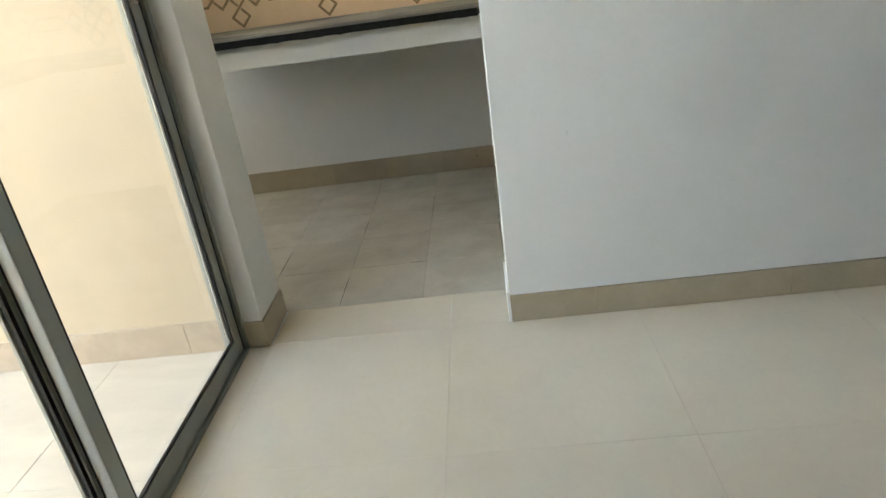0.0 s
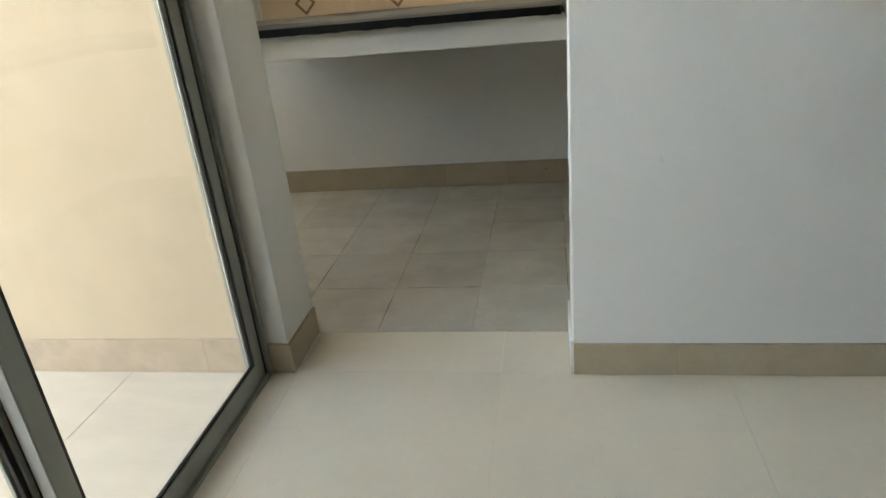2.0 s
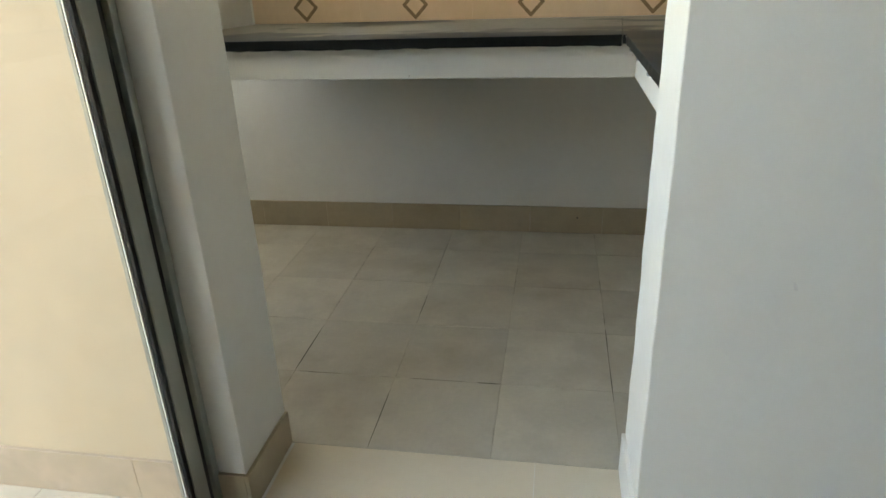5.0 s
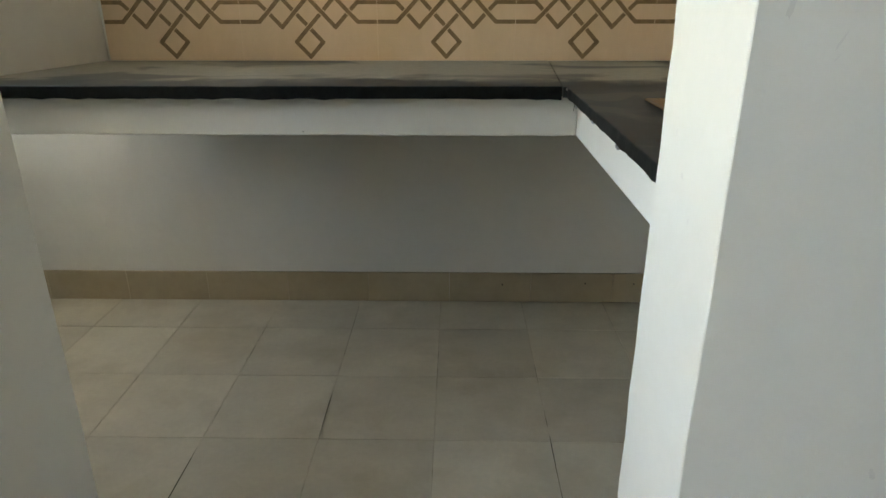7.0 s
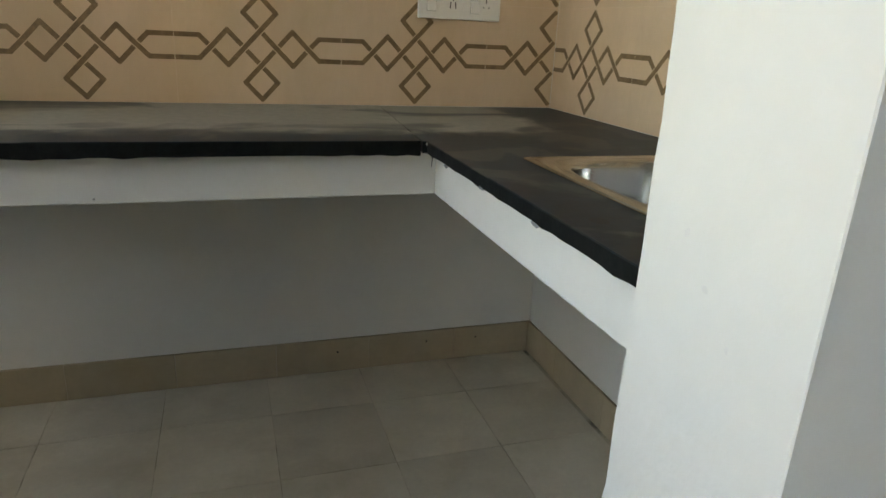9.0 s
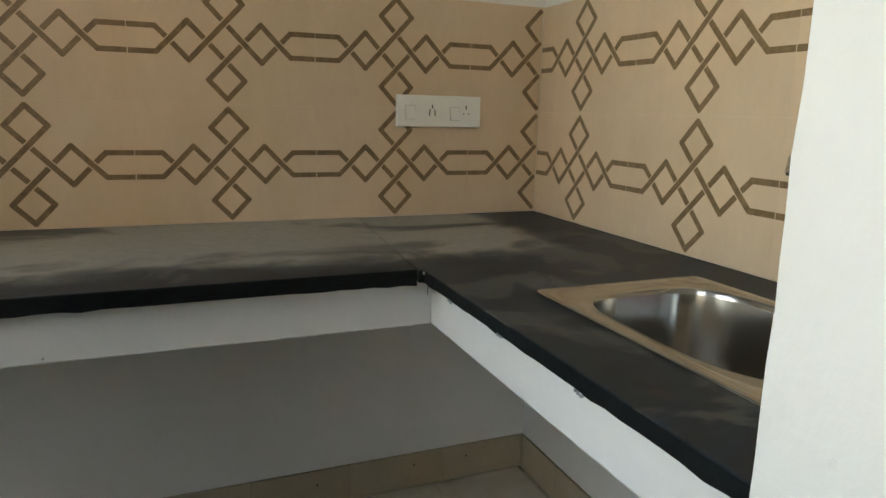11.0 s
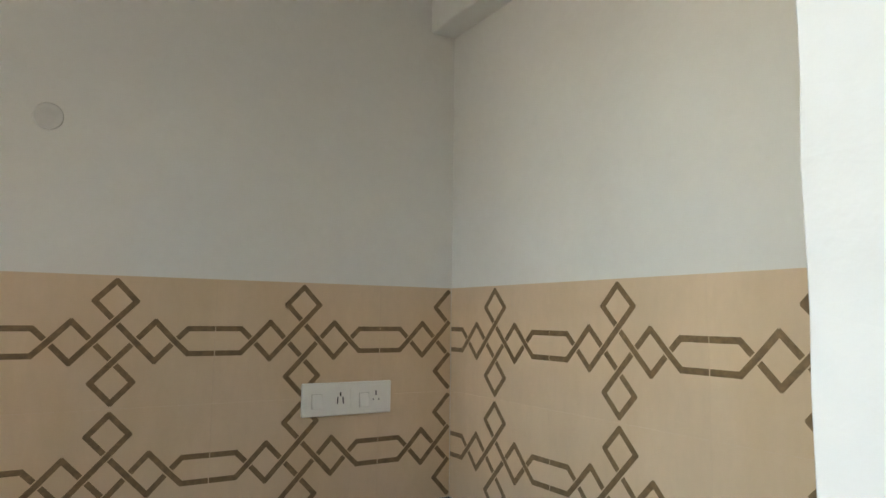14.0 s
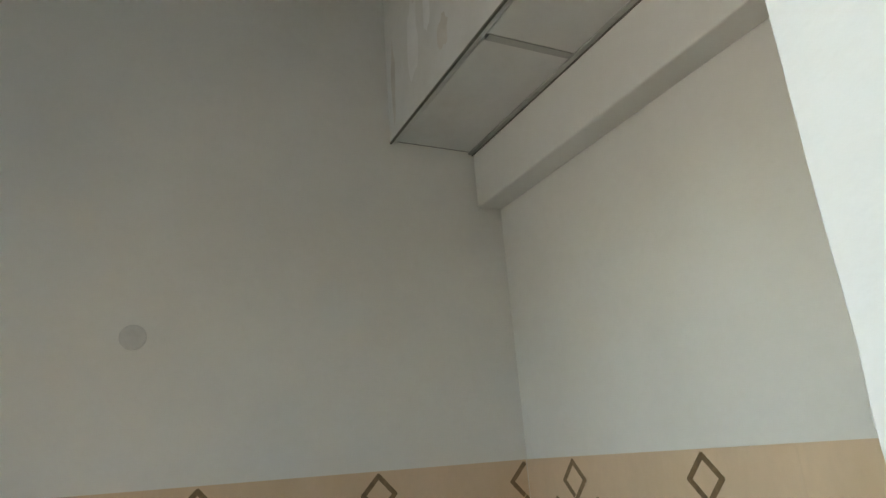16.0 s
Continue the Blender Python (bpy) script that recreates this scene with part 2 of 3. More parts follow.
def tube(bm, pts, r, seg=14, mi=0, closed_ends=True):
    """A round bar along points; r is one radius or one for each point."""
    pts = [Vector(p) for p in pts]
    rs = r if isinstance(r, (list, tuple)) else [r] * len(pts)
    rings, side = [], None
    for i, p in enumerate(pts):
        d = (pts[min(i + 1, len(pts) - 1)] - pts[max(i - 1, 0)]).normalized()
        if side is None:
            side = d.orthogonal().normalized()
        side = (side - d * side.dot(d)).normalized()
        up = d.cross(side)
        rings.append([bm.verts.new(p + rs[i] * (math.cos(a) * side + math.sin(a) * up)) for a in (2 * math.pi * k / seg for k in range(seg))])
    for a, b in zip(rings, rings[1:]):
        for k in range(seg):
            f = bm.faces.new((a[k], a[(k + 1) % seg], b[(k + 1) % seg], b[k]))
            f.material_index, f.smooth = mi, True
    if closed_ends:
        bm.faces.new(rings[0][::-1]).material_index = mi
        bm.faces.new(rings[-1]).material_index = mi


def arc(p0, p1, p2, n=8):
    """A bend from p0 over the corner p1 to p2."""
    p0, p1, p2 = Vector(p0), Vector(p1), Vector(p2)
    return [(1 - t) ** 2 * p0 + 2 * t * (1 - t) * p1 + t * t * p2 for t in (k / n for k in range(n + 1))]


STRUCT = dict(kind="structure")

# ---- structure: walls ----
# doorway wall: living face white, balcony face cream
def uneven_edge(co):
    """The plaster arrises of the doorway run a little out of true."""
    if abs(co.x - DR) < 1e-4 and 0.05 < co.z < 2.15:
        a = noise.noise((co.z * 9.0, co.y * 30.0, 1.7)) * 0.0022 + noise.noise((co.z * 40.0, co.y * 30.0, 5.1)) * 0.0010
        return (a, a * 0.8 if co.y < 2.5 else -a * 0.6, 0)
    if abs(co.x - DL) < 1e-4 and 0.05 < co.z < 2.15:
        a = noise.noise((co.z * 7.0, co.y * 30.0, 8.3)) * 0.0018
        return (a, 0, 0)
    return (0, 0, 0)


# the unseen gap at x 0.04 to 0.44 is added to light the kitchen
wall_doorway = tagged(solid("wall_doorway", [-2.2, 0.04, 0.44, 0.515, DL, DR, DR + 0.02, LX1], [YF, YK], [-0.1, 0.0] + [k * 0.04 for k in range(1, 29)] + [1.16] + [1.16 + k * 0.051 for k in range(1, 20)] + [2.18, 2.2, H],
    lambda x, y, z: (DL < x < DR and 0 < z < 2.2) or (0.04 < x < 0.44 and 1.16 < z < 2.18), [WHITE, CREAM], bevel=0.0016,
    face_mat=lambda c, d: 1 if d == (0, -1, 0) and c.x < 0.515 else 0, shake=uneven_edge), "white painted wall with a doorway, cream outside", "wall", **STRUCT)
wall_kitchen_back = tagged(box("wall_kitchen_back", (-1.6, YB + 0.006, -0.1), (XR + 0.2, YB + 0.2, H), WHITE, bevel=0), "white painted kitchen wall behind the worktop", "wall", **STRUCT)
wall_kitchen_right = tagged(box("wall_kitchen_right", (XR + 0.006, YK, -0.1), (XR + 0.2, YB + 0.006, H), WHITE, bevel=0), "white painted kitchen wall beside the sink", "wall", **STRUCT)
SLANT = 11.0                               # the kitchen narrows a little towards its back wall
WY0, WY1, WZ0, WZ1 = 2.72, 3.60, 1.02, 2.35   # unseen window towards the utility side, added to light the kitchen
wall_kitchen_left = tagged(solid("wall_kitchen_left", [-0.05, 0.0], [YK - YB - 0.03, WY0 - YB, 3.15 - YB, WY1 - YB, 0.006], [0.0, 0.853, WZ0, WZ1, H],
    lambda x, y, z: (WY0 < y + YB < WY1 and WZ0 < z < WZ1) or (y + YB > 3.15 and z < 0.853), WHITE, bevel=0.003), "white kitchen wall with an added unseen window and a low opening", "wall", **STRUCT)
wall_kitchen_left.matrix_world = pose(XL, YB, 0, 0, 0, -SLANT)
# added out of view: bounds the sky light falling under the worktop
wall_utility = tagged(box("wall_utility", (-0.87, YK, -0.1), (-0.72, 5.2, 1.03), PARAPET_GREY, bevel=0), "unseen grey parapet added to shape the light under the worktop", "wall", **STRUCT)
GY0, GY1, GZ = 0.95, 2.443, 2.75            # glass door
wall_living_left = tagged(solid("wall_living_left", [0.40, 0.515], [LY0, GY0, YF], [-0.1, -0.05, GZ, H],
    lambda x, y, z: GY0 < y and -0.05 < z < GZ, WHITE, bevel=0.003), "white painted wall over the glass door", "wall", **STRUCT)
# added kerb, out of view; its height sets how much horizon light enters
wall_balcony = tagged(box("wall_balcony", (-2.0, LY0, -0.1), (-1.8, YF, 0.30), CREAM, bevel=0), "unseen low cream kerb added to shape the balcony light", "wall", **STRUCT)
# unseen wall added to dim the light that reaches the pillar front
wall_balcony_end = tagged(box("wall_balcony_end", (-1.8, -1.35, -0.1), (0.40, -1.20, H), CREAM, bevel=0), "unseen cream wall added to block side light on the balcony", "wall", **STRUCT)
# added overhang, out of view, that cuts steep sky light at the door
ceiling_balcony = tagged(box("ceiling_balcony", (-0.30, -1.20, H), (0.40, YF, H + 0.15), CEIL, bevel=0), "unseen white slab added to cut high sky light", "ceiling", **STRUCT)
# added out of view: keeps low sky light from reaching deep into the room
wall_neighbour = tagged(box("wall_neighbour", (-6.6, -14.0, -0.1), (-6.2, 2.2, 2.95), BLOCKER_DARK, bevel=0), "unseen dark wall added to block low sky light", "wall", **STRUCT)
wall_living_right = tagged(box("wall_living_right", (LX1, LY0, -0.1), (LX1 + 0.2, YK, H), WHITE, bevel=0), "plain white painted wall", "wall", **STRUCT)
wall_living_back = tagged(box("wall_living_back", (0.3, LY0 - 0.2, -0.1), (LX1 + 0.2, LY0, H), WHITE, bevel=0), "plain white painted wall", "wall", **STRUCT)
ceiling = tagged(box("ceiling", (0.40, LY0 - 0.2, H), (LX1 + 0.2, YF, H + 0.15), CEIL, bevel=0), "plain white living room ceiling", "ceiling", **STRUCT)
ceiling_kitchen = tagged(box("ceiling_kitchen", (XL - 0.2, YF, H), (LX1 + 0.2, YB + 0.2, H + 0.15), CEIL, bevel=0), "plain white kitchen ceiling", "ceiling", **STRUCT)
# two unseen canopies added to narrow the sky band that lights the kitchen
sky_block_high = tagged(box("ceiling_utility", (-0.7, YK, 2.75), (XL - 0.05, 5.2, 2.85), CEIL, bevel=0), "unseen white canopy added to limit sky light at the kitchen wall", "canopy", **STRUCT)
sky_block_low = tagged(box("ceiling_utility_end", (-1.42, YK, 2.28), (-0.7, 5.2, 2.38), CEIL, bevel=0), "unseen lower white canopy added to limit sky light", "canopy", **STRUCT)
ground = tagged(box("ground", (-400, -400, -0.4), (400, 400, -0.11), GROUND, bevel=0), "grey concrete ground", "ground", **STRUCT)
floor = tagged(box("floor", (0.503, LY0, -0.1), (LX1, YK, -0.0010), GROUT, bevel=0), "polished beige living room tile floor", "floor", **STRUCT)
floor_kitchen = tagged(box("floor_kitchen", (-1.6, YK, -0.1), (XR + 0.006, YB + 0.006, -0.0015), GROUT_K, bevel=0), "matt beige kitchen tile floor", "floor", **STRUCT)
floor_balcony = tagged(box("floor_balcony", (-1.8, LY0, -0.1), (0.503, YF, -0.0015), GROUT_B, bevel=0), "pale beige balcony tile floor", "floor", **STRUCT)
beam = tagged(box("ceiling_beam", (1.955, YK, 2.282), (XR + 0.006, YB + 0.006, H), WHITE, bevel=0.006), "white painted concrete beam on the kitchen wall", "beam", **STRUCT)

# ---- kitchen: worktop, sink, tap ----
def stone_slab(name, outline, z0, z1, parent, hole=None):
    """A slab with a slightly uneven lower edge: outline runs round the slab, hole round the cut-out."""
    rnd = random.Random(len(outline))
    bm = bmesh.new()
    def fine(loop, step=0.03):
        pts = []
        for p, q in zip(loop, loop[1:] + loop[:1]):
            n = max(1, int(math.dist(p, q) / step))
            pts += [(p[0] + (q[0] - p[0]) * k / n, p[1] + (q[1] - p[1]) * k / n) for k in range(n)]
        return pts
    out = fine(outline)
    loops = [out] + ([hole] if hole else [])
    for loop, rough in zip(loops, (1, 0)):
        lo = [bm.verts.new((x, y, z0 - rough * rnd.uniform(0, 0.0035) * (rnd.random() < 0.5))) for x, y in loop]
        hi = [bm.verts.new((x + rough * rnd.uniform(-0.0008, 0.0008), y + rough * rnd.uniform(-0.0008, 0.0008), z1)) for x, y in loop]
        for k in range(len(loop)):
            bm.faces.new((lo[k], lo[(k + 1) % len(lo)], hi[(k + 1) % len(hi)], hi[k])).material_index = 1
    bm.edges.ensure_lookup_table()
    for z in (z0, z1):
        es = [e for e in bm.edges if all(abs(v.co.z - z) < 0.01 for v in e.verts)]
        bmesh.ops.triangle_fill(bm, edges=es, use_beauty=True, use_dissolve=False)
    return finish(bm, name, [STONE, STONE_EDGE], parent, bevel=0.0015, segs=1)


def prism(name, outline, z0, z1, m, parent=None, bevel=0.003):
    bm = bmesh.new()
    lo, hi = ([bm.verts.new((x, y, z)) for x, y in outline] for z in (z0, z1))
    bm.faces.new(lo), bm.faces.new(hi)
    for k in range(len(outline)):
        bm.faces.new((lo[k], lo[(k + 1) % len(lo)], hi[(k + 1) % len(hi)], hi[k]))
    return finish(bm, name, m, parent, bevel=bevel)


def worktop():
    ob = tagged(new("kitchen_worktop"), "dusty black granite L-shaped worktop on white concrete beams", "worktop")
    XW = XL - (YB - CY) * math.tan(radians(SLANT)) - 0.004
    SX0, SX1, SY0, SY1 = 1.572, 1.890, 2.765, 3.243
    stone_slab("worktop_slab", [(XW, CY), (1.4133, CY), (1.4633, YB), (XL, YB)], ZC - 0.03, ZC, ob)
    stone_slab("worktop_slab", [(CX, YK), (XR, YK), (XR, YB), (1.4645, YB), (1.4145, CY - 0.004), (CX, CY - 0.008)], ZC - 0.025, ZC - 0.0006, ob,
               [(SX0, SY0), (SX1, SY0), (SX1, SY1), (SX0, SY1)])
    prism("worktop_beam", [(XW, CY + 0.044), (CX + 0.0379, CY + 0.044), (CX + 0.0379, CY + 0.13), (XW + 0.017, CY + 0.13)], ZS, ZC - 0.0315, WHITE, ob)
    solid("worktop_beam", [CX + 0.038, SX0, SX1, XR + 0.004], [YK, SY0, SY1, CY - 0.012, CY + 0.044, YB + 0.004], [ZS, ZC - 0.0315, ZC - 0.0255],
          lambda x, y, z: (SX0 < x < SX1 and SY0 < y < SY1) or (z > ZC - 0.031 and y > CY - 0.02), [WHITE], ob, bevel=0.003)
    bm = bmesh.new()
    bmesh.ops.create_circle(bm, cap_ends=True, segments=20, radius=0.016, matrix=pose(1.474, 2.845, ZC + 0.0004) @ Matrix.Diagonal((0.75, 1, 1, 1)))
    tagged(finish(bm, "stain_mark", DARK, ob), "dark round stain")
    bm = bmesh.new()
    rnd = random.Random(3)
    for k in range(7):
        tube(bm, [(CX + 0.006 * rnd.random() - 0.001, CY - 0.012 + 0.018 * rnd.random(), ZC - 0.028 + 0.026 * rnd.random()) for _ in range(2)], 0.004, 6)
    tagged(finish(bm, "joint_filler", FILLER, ob), "grey cement filler at the corner joint")
    bm = bmesh.new()
    tube(bm, [(1.452, CY + 0.0438, ZC - 0.034), (1.453, CY + 0.0438, ZC - 0.048), (1.4515, CY + 0.0438, ZC - 0.066)], [0.0007, 0.001, 0.0005], 6)
    tagged(finish(bm, "crack", DARK, ob), "thin dark crack in the white beam")
    for y, size in ((2.93, 0.005), (3.14, 0.004), (3.335, 0.0035)):
        bm = bmesh.new()
        for k in range(3):
            bmesh.ops.create_icosphere(bm, subdivisions=1, radius=size * rnd.uniform(0.5, 1.0), matrix=pose(CX + 0.001, y + size * (k - 1) * 1.3, ZC - 0.0265 + rnd.uniform(-0.002, 0.002)))
        tagged(finish(bm, "joint_filler", FILLER, ob), "grey cement crumbs under the stone edge")
    return ob
worktop()


def ring(cx, cy, a, b, n, z, seg=48):
    pts = []
    for k in range(seg):
        t = 2 * math.pi * k / seg
        c, s = math.cos(t), math.sin(t)
        pts.append((cx + a * math.copysign(abs(c) ** (2 / n), c), cy + b * math.copysign(abs(s) ** (2 / n), s), z))
    return pts


def sink():
    ob = tagged(new("kitchen_sink"), "stainless steel sink set into the black worktop", "sink")
    bm = bmesh.new()
    cx, cy = 1.73, 3.005
    prof = [(0.178, 0.258, 40, ZC + 0.0008), (0.178, 0.258, 40, ZC + 0.003), (0.175, 0.255, 36, ZC + 0.0042), (0.150, 0.206, 3.4, ZC + 0.0036),
            (0.147, 0.203, 3.4, ZC + 0.001), (0.145, 0.201, 3.4, ZC - 0.008), (0.141, 0.197, 3.3, ZC - 0.13), (0.134, 0.190, 3.2, ZC - 0.16), (0.10, 0.155, 3.0, ZC - 0.176), (0.03, 0.03, 2, ZC - 0.182)]
    rings = [[bm.verts.new(p) for p in ring(cx, cy, a, b, n, z)] for a, b, n, z in prof]
    for r0, r1 in zip(rings, rings[1:]):
        for k in range(48):
            f = bm.faces.new((r0[k], r0[(k + 1) % 48], r1[(k + 1) % 48], r1[k]))
            f.smooth = True
    bm.faces.new(rings[-1])
    finish(bm, "sink_bowl", STEEL, ob)
    bm = bmesh.new()
    tube(bm, [(cx, cy, ZC - 0.1825), (cx, cy, ZC - 0.178)], 0.036, 24)
    finish(bm, "drain", CHROME, ob)
    bm = bmesh.new()
    tube(bm, [(1.69, 2.965, ZC - 0.183), (1.69, 2.968, 0.60), (1.705, 3.02, 0.40), (1.72, 3.07, 0.22), (1.735, 3.10, 0.10), (1.74, 3.11, 0.004)], 0.014)
    tagged(finish(bm, "waste_pipe", PVC, ob), "white plastic waste pipe")
    return ob
sink()

# ---- kitchen: loft box ----
def loft_box():
    ob = tagged(new("loft_box"), "white boarded box hung under the ceiling with grey trim", "loft")
    z0, x0, x1, y0, y1 = 2.473, 1.66, 1.953, YK + 0.002, YB + 0.004
    box("side_board", (x0, y0, z0), (x0 + 0.02, y1, H - 0.002), BOARD, ob)
    box("bottom_panel", (x0 + 0.024, y0, z0 + 0.005), (x1 - 0.003, 3.524, z0 + 0.018), BOARD, ob)
    box("bottom_panel", (x0 + 0.024, 3.538, z0 + 0.005), (x1 - 0.003, y1 - 0.006, z0 + 0.018), BOARD, ob)
    box("trim_strip", (x0 - 0.002, y0, z0 - 0.004), (x0 + 0.005, y1, z0 + 0.002), METALTRIM, ob, bevel=0.001)
    box("trim_strip", (x1 - 0.016, y0, z0 - 0.003), (x1, y1, z0 + 0.004), LIGHTTRIM, ob, bevel=0.001)
    box("trim_strip", (x1 - 0.003, y0, z0 - 0.006), (x1 + 0.0015, y1, z0 - 0.001), METALTRIM, ob, bevel=0.0005)
    box("trim_strip", (x0 + 0.03, 3.519, z0 + 0.001), (x1 - 0.016, 3.543, z0 + 0.004), LIGHTTRIM, ob, bevel=0.001)
    box("trim_strip", (x0 + 0.024, y1 - 0.005, z0 + 0.006), (x1 - 0.016, y1 - 0.001, z0 + 0.016), METALTRIM, ob, bevel=0.0005)
    return ob
loft = loft_box()

# ---- living room: glass door ----
def glass_door():
    ob = tagged(new("sliding_glass_door"), "grey aluminium sliding glass door to the balcony", "door")
    # outer frame
    box("frame_post", (0.455, 2.424, 0.0), (0.534, YF - 0.0015, GZ), ALU, ob)
    box("frame_post", (0.420, GY0, 0.0), (0.545, GY0 + 0.03, GZ), ALU, ob)
    box("frame_head", (0.420, GY0 + 0.03, GZ - 0.04), (0.545, 2.424, GZ), ALU, ob)
    box("frame_track", (0.504, 1.665, 0.0), (0.535, 2.424, 0.012), ALU, ob)
    box("frame_track", (0.420, GY0 + 0.03, 0.0006), (0.535, 1.665, 0.012), ALU, ob)
    box("gasket", (0.50, 2.411, 0.012), (0.521, 2.424, GZ - 0.04), RUBBER, ob, bevel=0)
    def sash(y0, y1, xf, first):
        """A sash with its room-side face at xf."""
        for a, b in ((y0, y0 + 0.0455), (y1 - 0.044, y1)):
            box("stile", (xf - 0.024, a, 0.014), (xf, b, GZ - 0.045), ALU, ob)
        box("rail", (xf - (0.020 if first else 0.032), y0 + 0.044, 0.014), (xf, y1 - 0.044, 0.072), ALU, ob)
        box("rail", (xf - 0.032, y0 + 0.044, GZ - 0.10), (xf, y1 - 0.044, GZ - 0.045), ALU, ob)
        g0, g1, h0, h1 = y0 + 0.044, y1 - 0.044, 0.072, GZ - 0.10
        for lo, hi in (((g0, h0), (g0 + 0.011, h1)), ((g1 - 0.011, h0), (g1, h1)), ((g0, h0), (g1, h0 + 0.008)), ((g0, h1 - 0.008), (g1, h1))):
            box("gasket", (xf - 0.012, lo[0], lo[1]), (xf - 0.003, hi[0], hi[1]), RUBBER, ob, bevel=0.001, segs=1)
            upright = hi[0] < g1 or lo[0] > g0
            if first and not upright:
                continue
            box("glazing_bead", (xf - 0.030, lo[0], lo[1]), (xf - 0.0215, hi[0] + (0.006 if lo[0] == g0 and hi[0] < g1 else 0), hi[1]), ALU, ob, bevel=0.001, segs=1)
            if upright and first:
                # bright highlight along the bead, put in as a white strip
                box("bead_edge", (xf - 0.0213, lo[0] + 0.001, lo[1]), (xf - 0.0185, hi[0] - 0.001, hi[1]), PLASTIC, ob, bevel=0)
        g = box("pane", (xf - 0.018, g0 - 0.012, h0 - 0.012), (xf - 0.013, g1 + 0.012, h1 + 0.012), GLASS, ob, bevel=0)
        g.visible_shadow = False
    box("latch", (0.524, 2.384, 1.095), (0.531, 2.398, 1.26), PLASTIC, ob)
    sash(1.638, 2.410, 0.524, True)
    # thin plate on the stile's end, paler to stand for sky light on it
    box("interlock", (0.4985, 1.6355, 0.014), (0.5235, 1.6375, GZ - 0.045), ALU_LIT, ob, bevel=0.0006)
    box("brush_strip", (0.4905, 1.6385, 0.014), (0.4995, 1.644, GZ - 0.045), RUBBER, ob, bevel=0)
    sash(GY0 + 0.032, 1.672, 0.490, False)
    return ob
glass_door()

# ---- small fixtures ----
def switch_plate():
    ob = tagged(new("switch_plate"), "white modular socket and switch plate on the splashback", "switch plate")
    u0, z0, f = 1.573, 1.142, YB - 0.0016
    box("plate", (u0, f - 0.010, z0), (u0 + 0.259, f, z0 + 0.088), PLASTIC, ob, bevel=0.003)
    def wedge(a, b, c, d, t0, t1):
        bm = bmesh.new()
        y = f - 0.0095
        v = [bm.verts.new(p) for p in ((u0 + a, y, z0 + c), (u0 + b, y, z0 + c), (u0 + b, y, z0 + d), (u0 + a, y, z0 + d),
                                       (u0 + a, y - t0, z0 + c), (u0 + b, y - t0, z0 + c), (u0 + b, y - t1, z0 + d), (u0 + a, y - t1, z0 + d))]
        for q in ((4, 5, 6, 7), (0, 1, 5, 4), (1, 2, 6, 5), (2, 3, 7, 6), (3, 0, 4, 7)):
            bm.faces.new([v[k] for k in q])
        return bm
    finish(wedge(0.010, 0.249, 0.010, 0.078, 0.0008, 0.0008), "module_panel", PLASTIC, ob, bevel=0.0006, segs=1)
    for a, c in ((0.027, 0.022), (0.163, 0.020)):
        box("rocker_gap", (u0 + a - 0.0014, f - 0.0106, z0 + c - 0.0014), (u0 + a + 0.0284, f - 0.010, z0 + c + 0.0374), GREYGAP, ob, bevel=0)
        finish(wedge(a, a + 0.027, c, c + 0.036, 0.009, 0.002), "rocker", PLASTIC, ob, bevel=0.001)
    box("seam", (u0 + 0.1365, f - 0.0118, z0 + 0.024), (u0 + 0.1378, f - 0.010, z0 + 0.070), PLASTIC, ob, bevel=0)
    for c, d, w, h, lean in ((0.107, 0.057, 0.0035, 0.010, 0.0), (0.099, 0.040, 0.0030, 0.018, 0.10), (0.115, 0.040, 0.0030, 0.018, -0.10), (0.212, 0.056, 0.0030, 0.012, 0.0), (0.204, 0.038, 0.0025, 0.004, 0.0), (0.221, 0.038, 0.0025, 0.004, 0.0)):
        m = Matrix.Translation((u0 + c, f - 0.0106, z0 + d)) @ Matrix.Rotation(lean, 4, "Y") @ Matrix.Diagonal((w, 0.0012, h, 1))
        bm = bmesh.new()
        bmesh.ops.create_cube(bm, size=1, matrix=m)
        finish(bm, "socket_slot", DARK, ob)
    return ob
switch_plate()


def wall_box():
    ob = tagged(new("wall_switch_box"), "white plastic switch box on the living room wall", "switch box")
    solid("box_rim", [1.934, 1.952, 2.040, 2.058], [YF - 0.016, YF - 0.0004], [0.928, 0.944, 1.012, 1.028], lambda x, y, z: 1.952 < x < 2.040 and 0.944 < z < 1.012, [PLASTIC], ob, bevel=0.003)
    box("box_back", (1.952, YF - 0.006, 0.944), (2.040, YF - 0.0004, 1.012), PLASTIC, ob, bevel=0.001)
    bm = bmesh.new()
    tube(bm, [(1.992, YF - 0.0062, 0.974), (1.992, YF - 0.0085, 0.974)], 0.011, 18)
    finish(bm, "cable_hole", DARK, ob)
    return ob
wall_box()


def box_cover():
    ob = tagged(new("junction_box_cover"), "round painted cover plate on the kitchen wall", "cover plate")
    bm = bmesh.new()
    tube(bm, [(0.963, YB + 0.0056, 1.848), (0.963, YB + 0.0025, 1.848), (0.963, YB + 0.001, 1.848)], [0.031, 0.031, 0.029], 32)
    finish(bm, "cover", DISC, ob)
    for dx, dz in ((-0.019, 0.014), (0.016, -0.017)):
        bm = bmesh.new()
        tube(bm, [(0.963 + dx, YB + 0.0015, 1.848 + dz), (0.963 + dx, YB - 0.0002, 1.848 + dz)], 0.0035, 10)
        finish(bm, "screw", SCUFF, ob)
    return ob
box_cover()


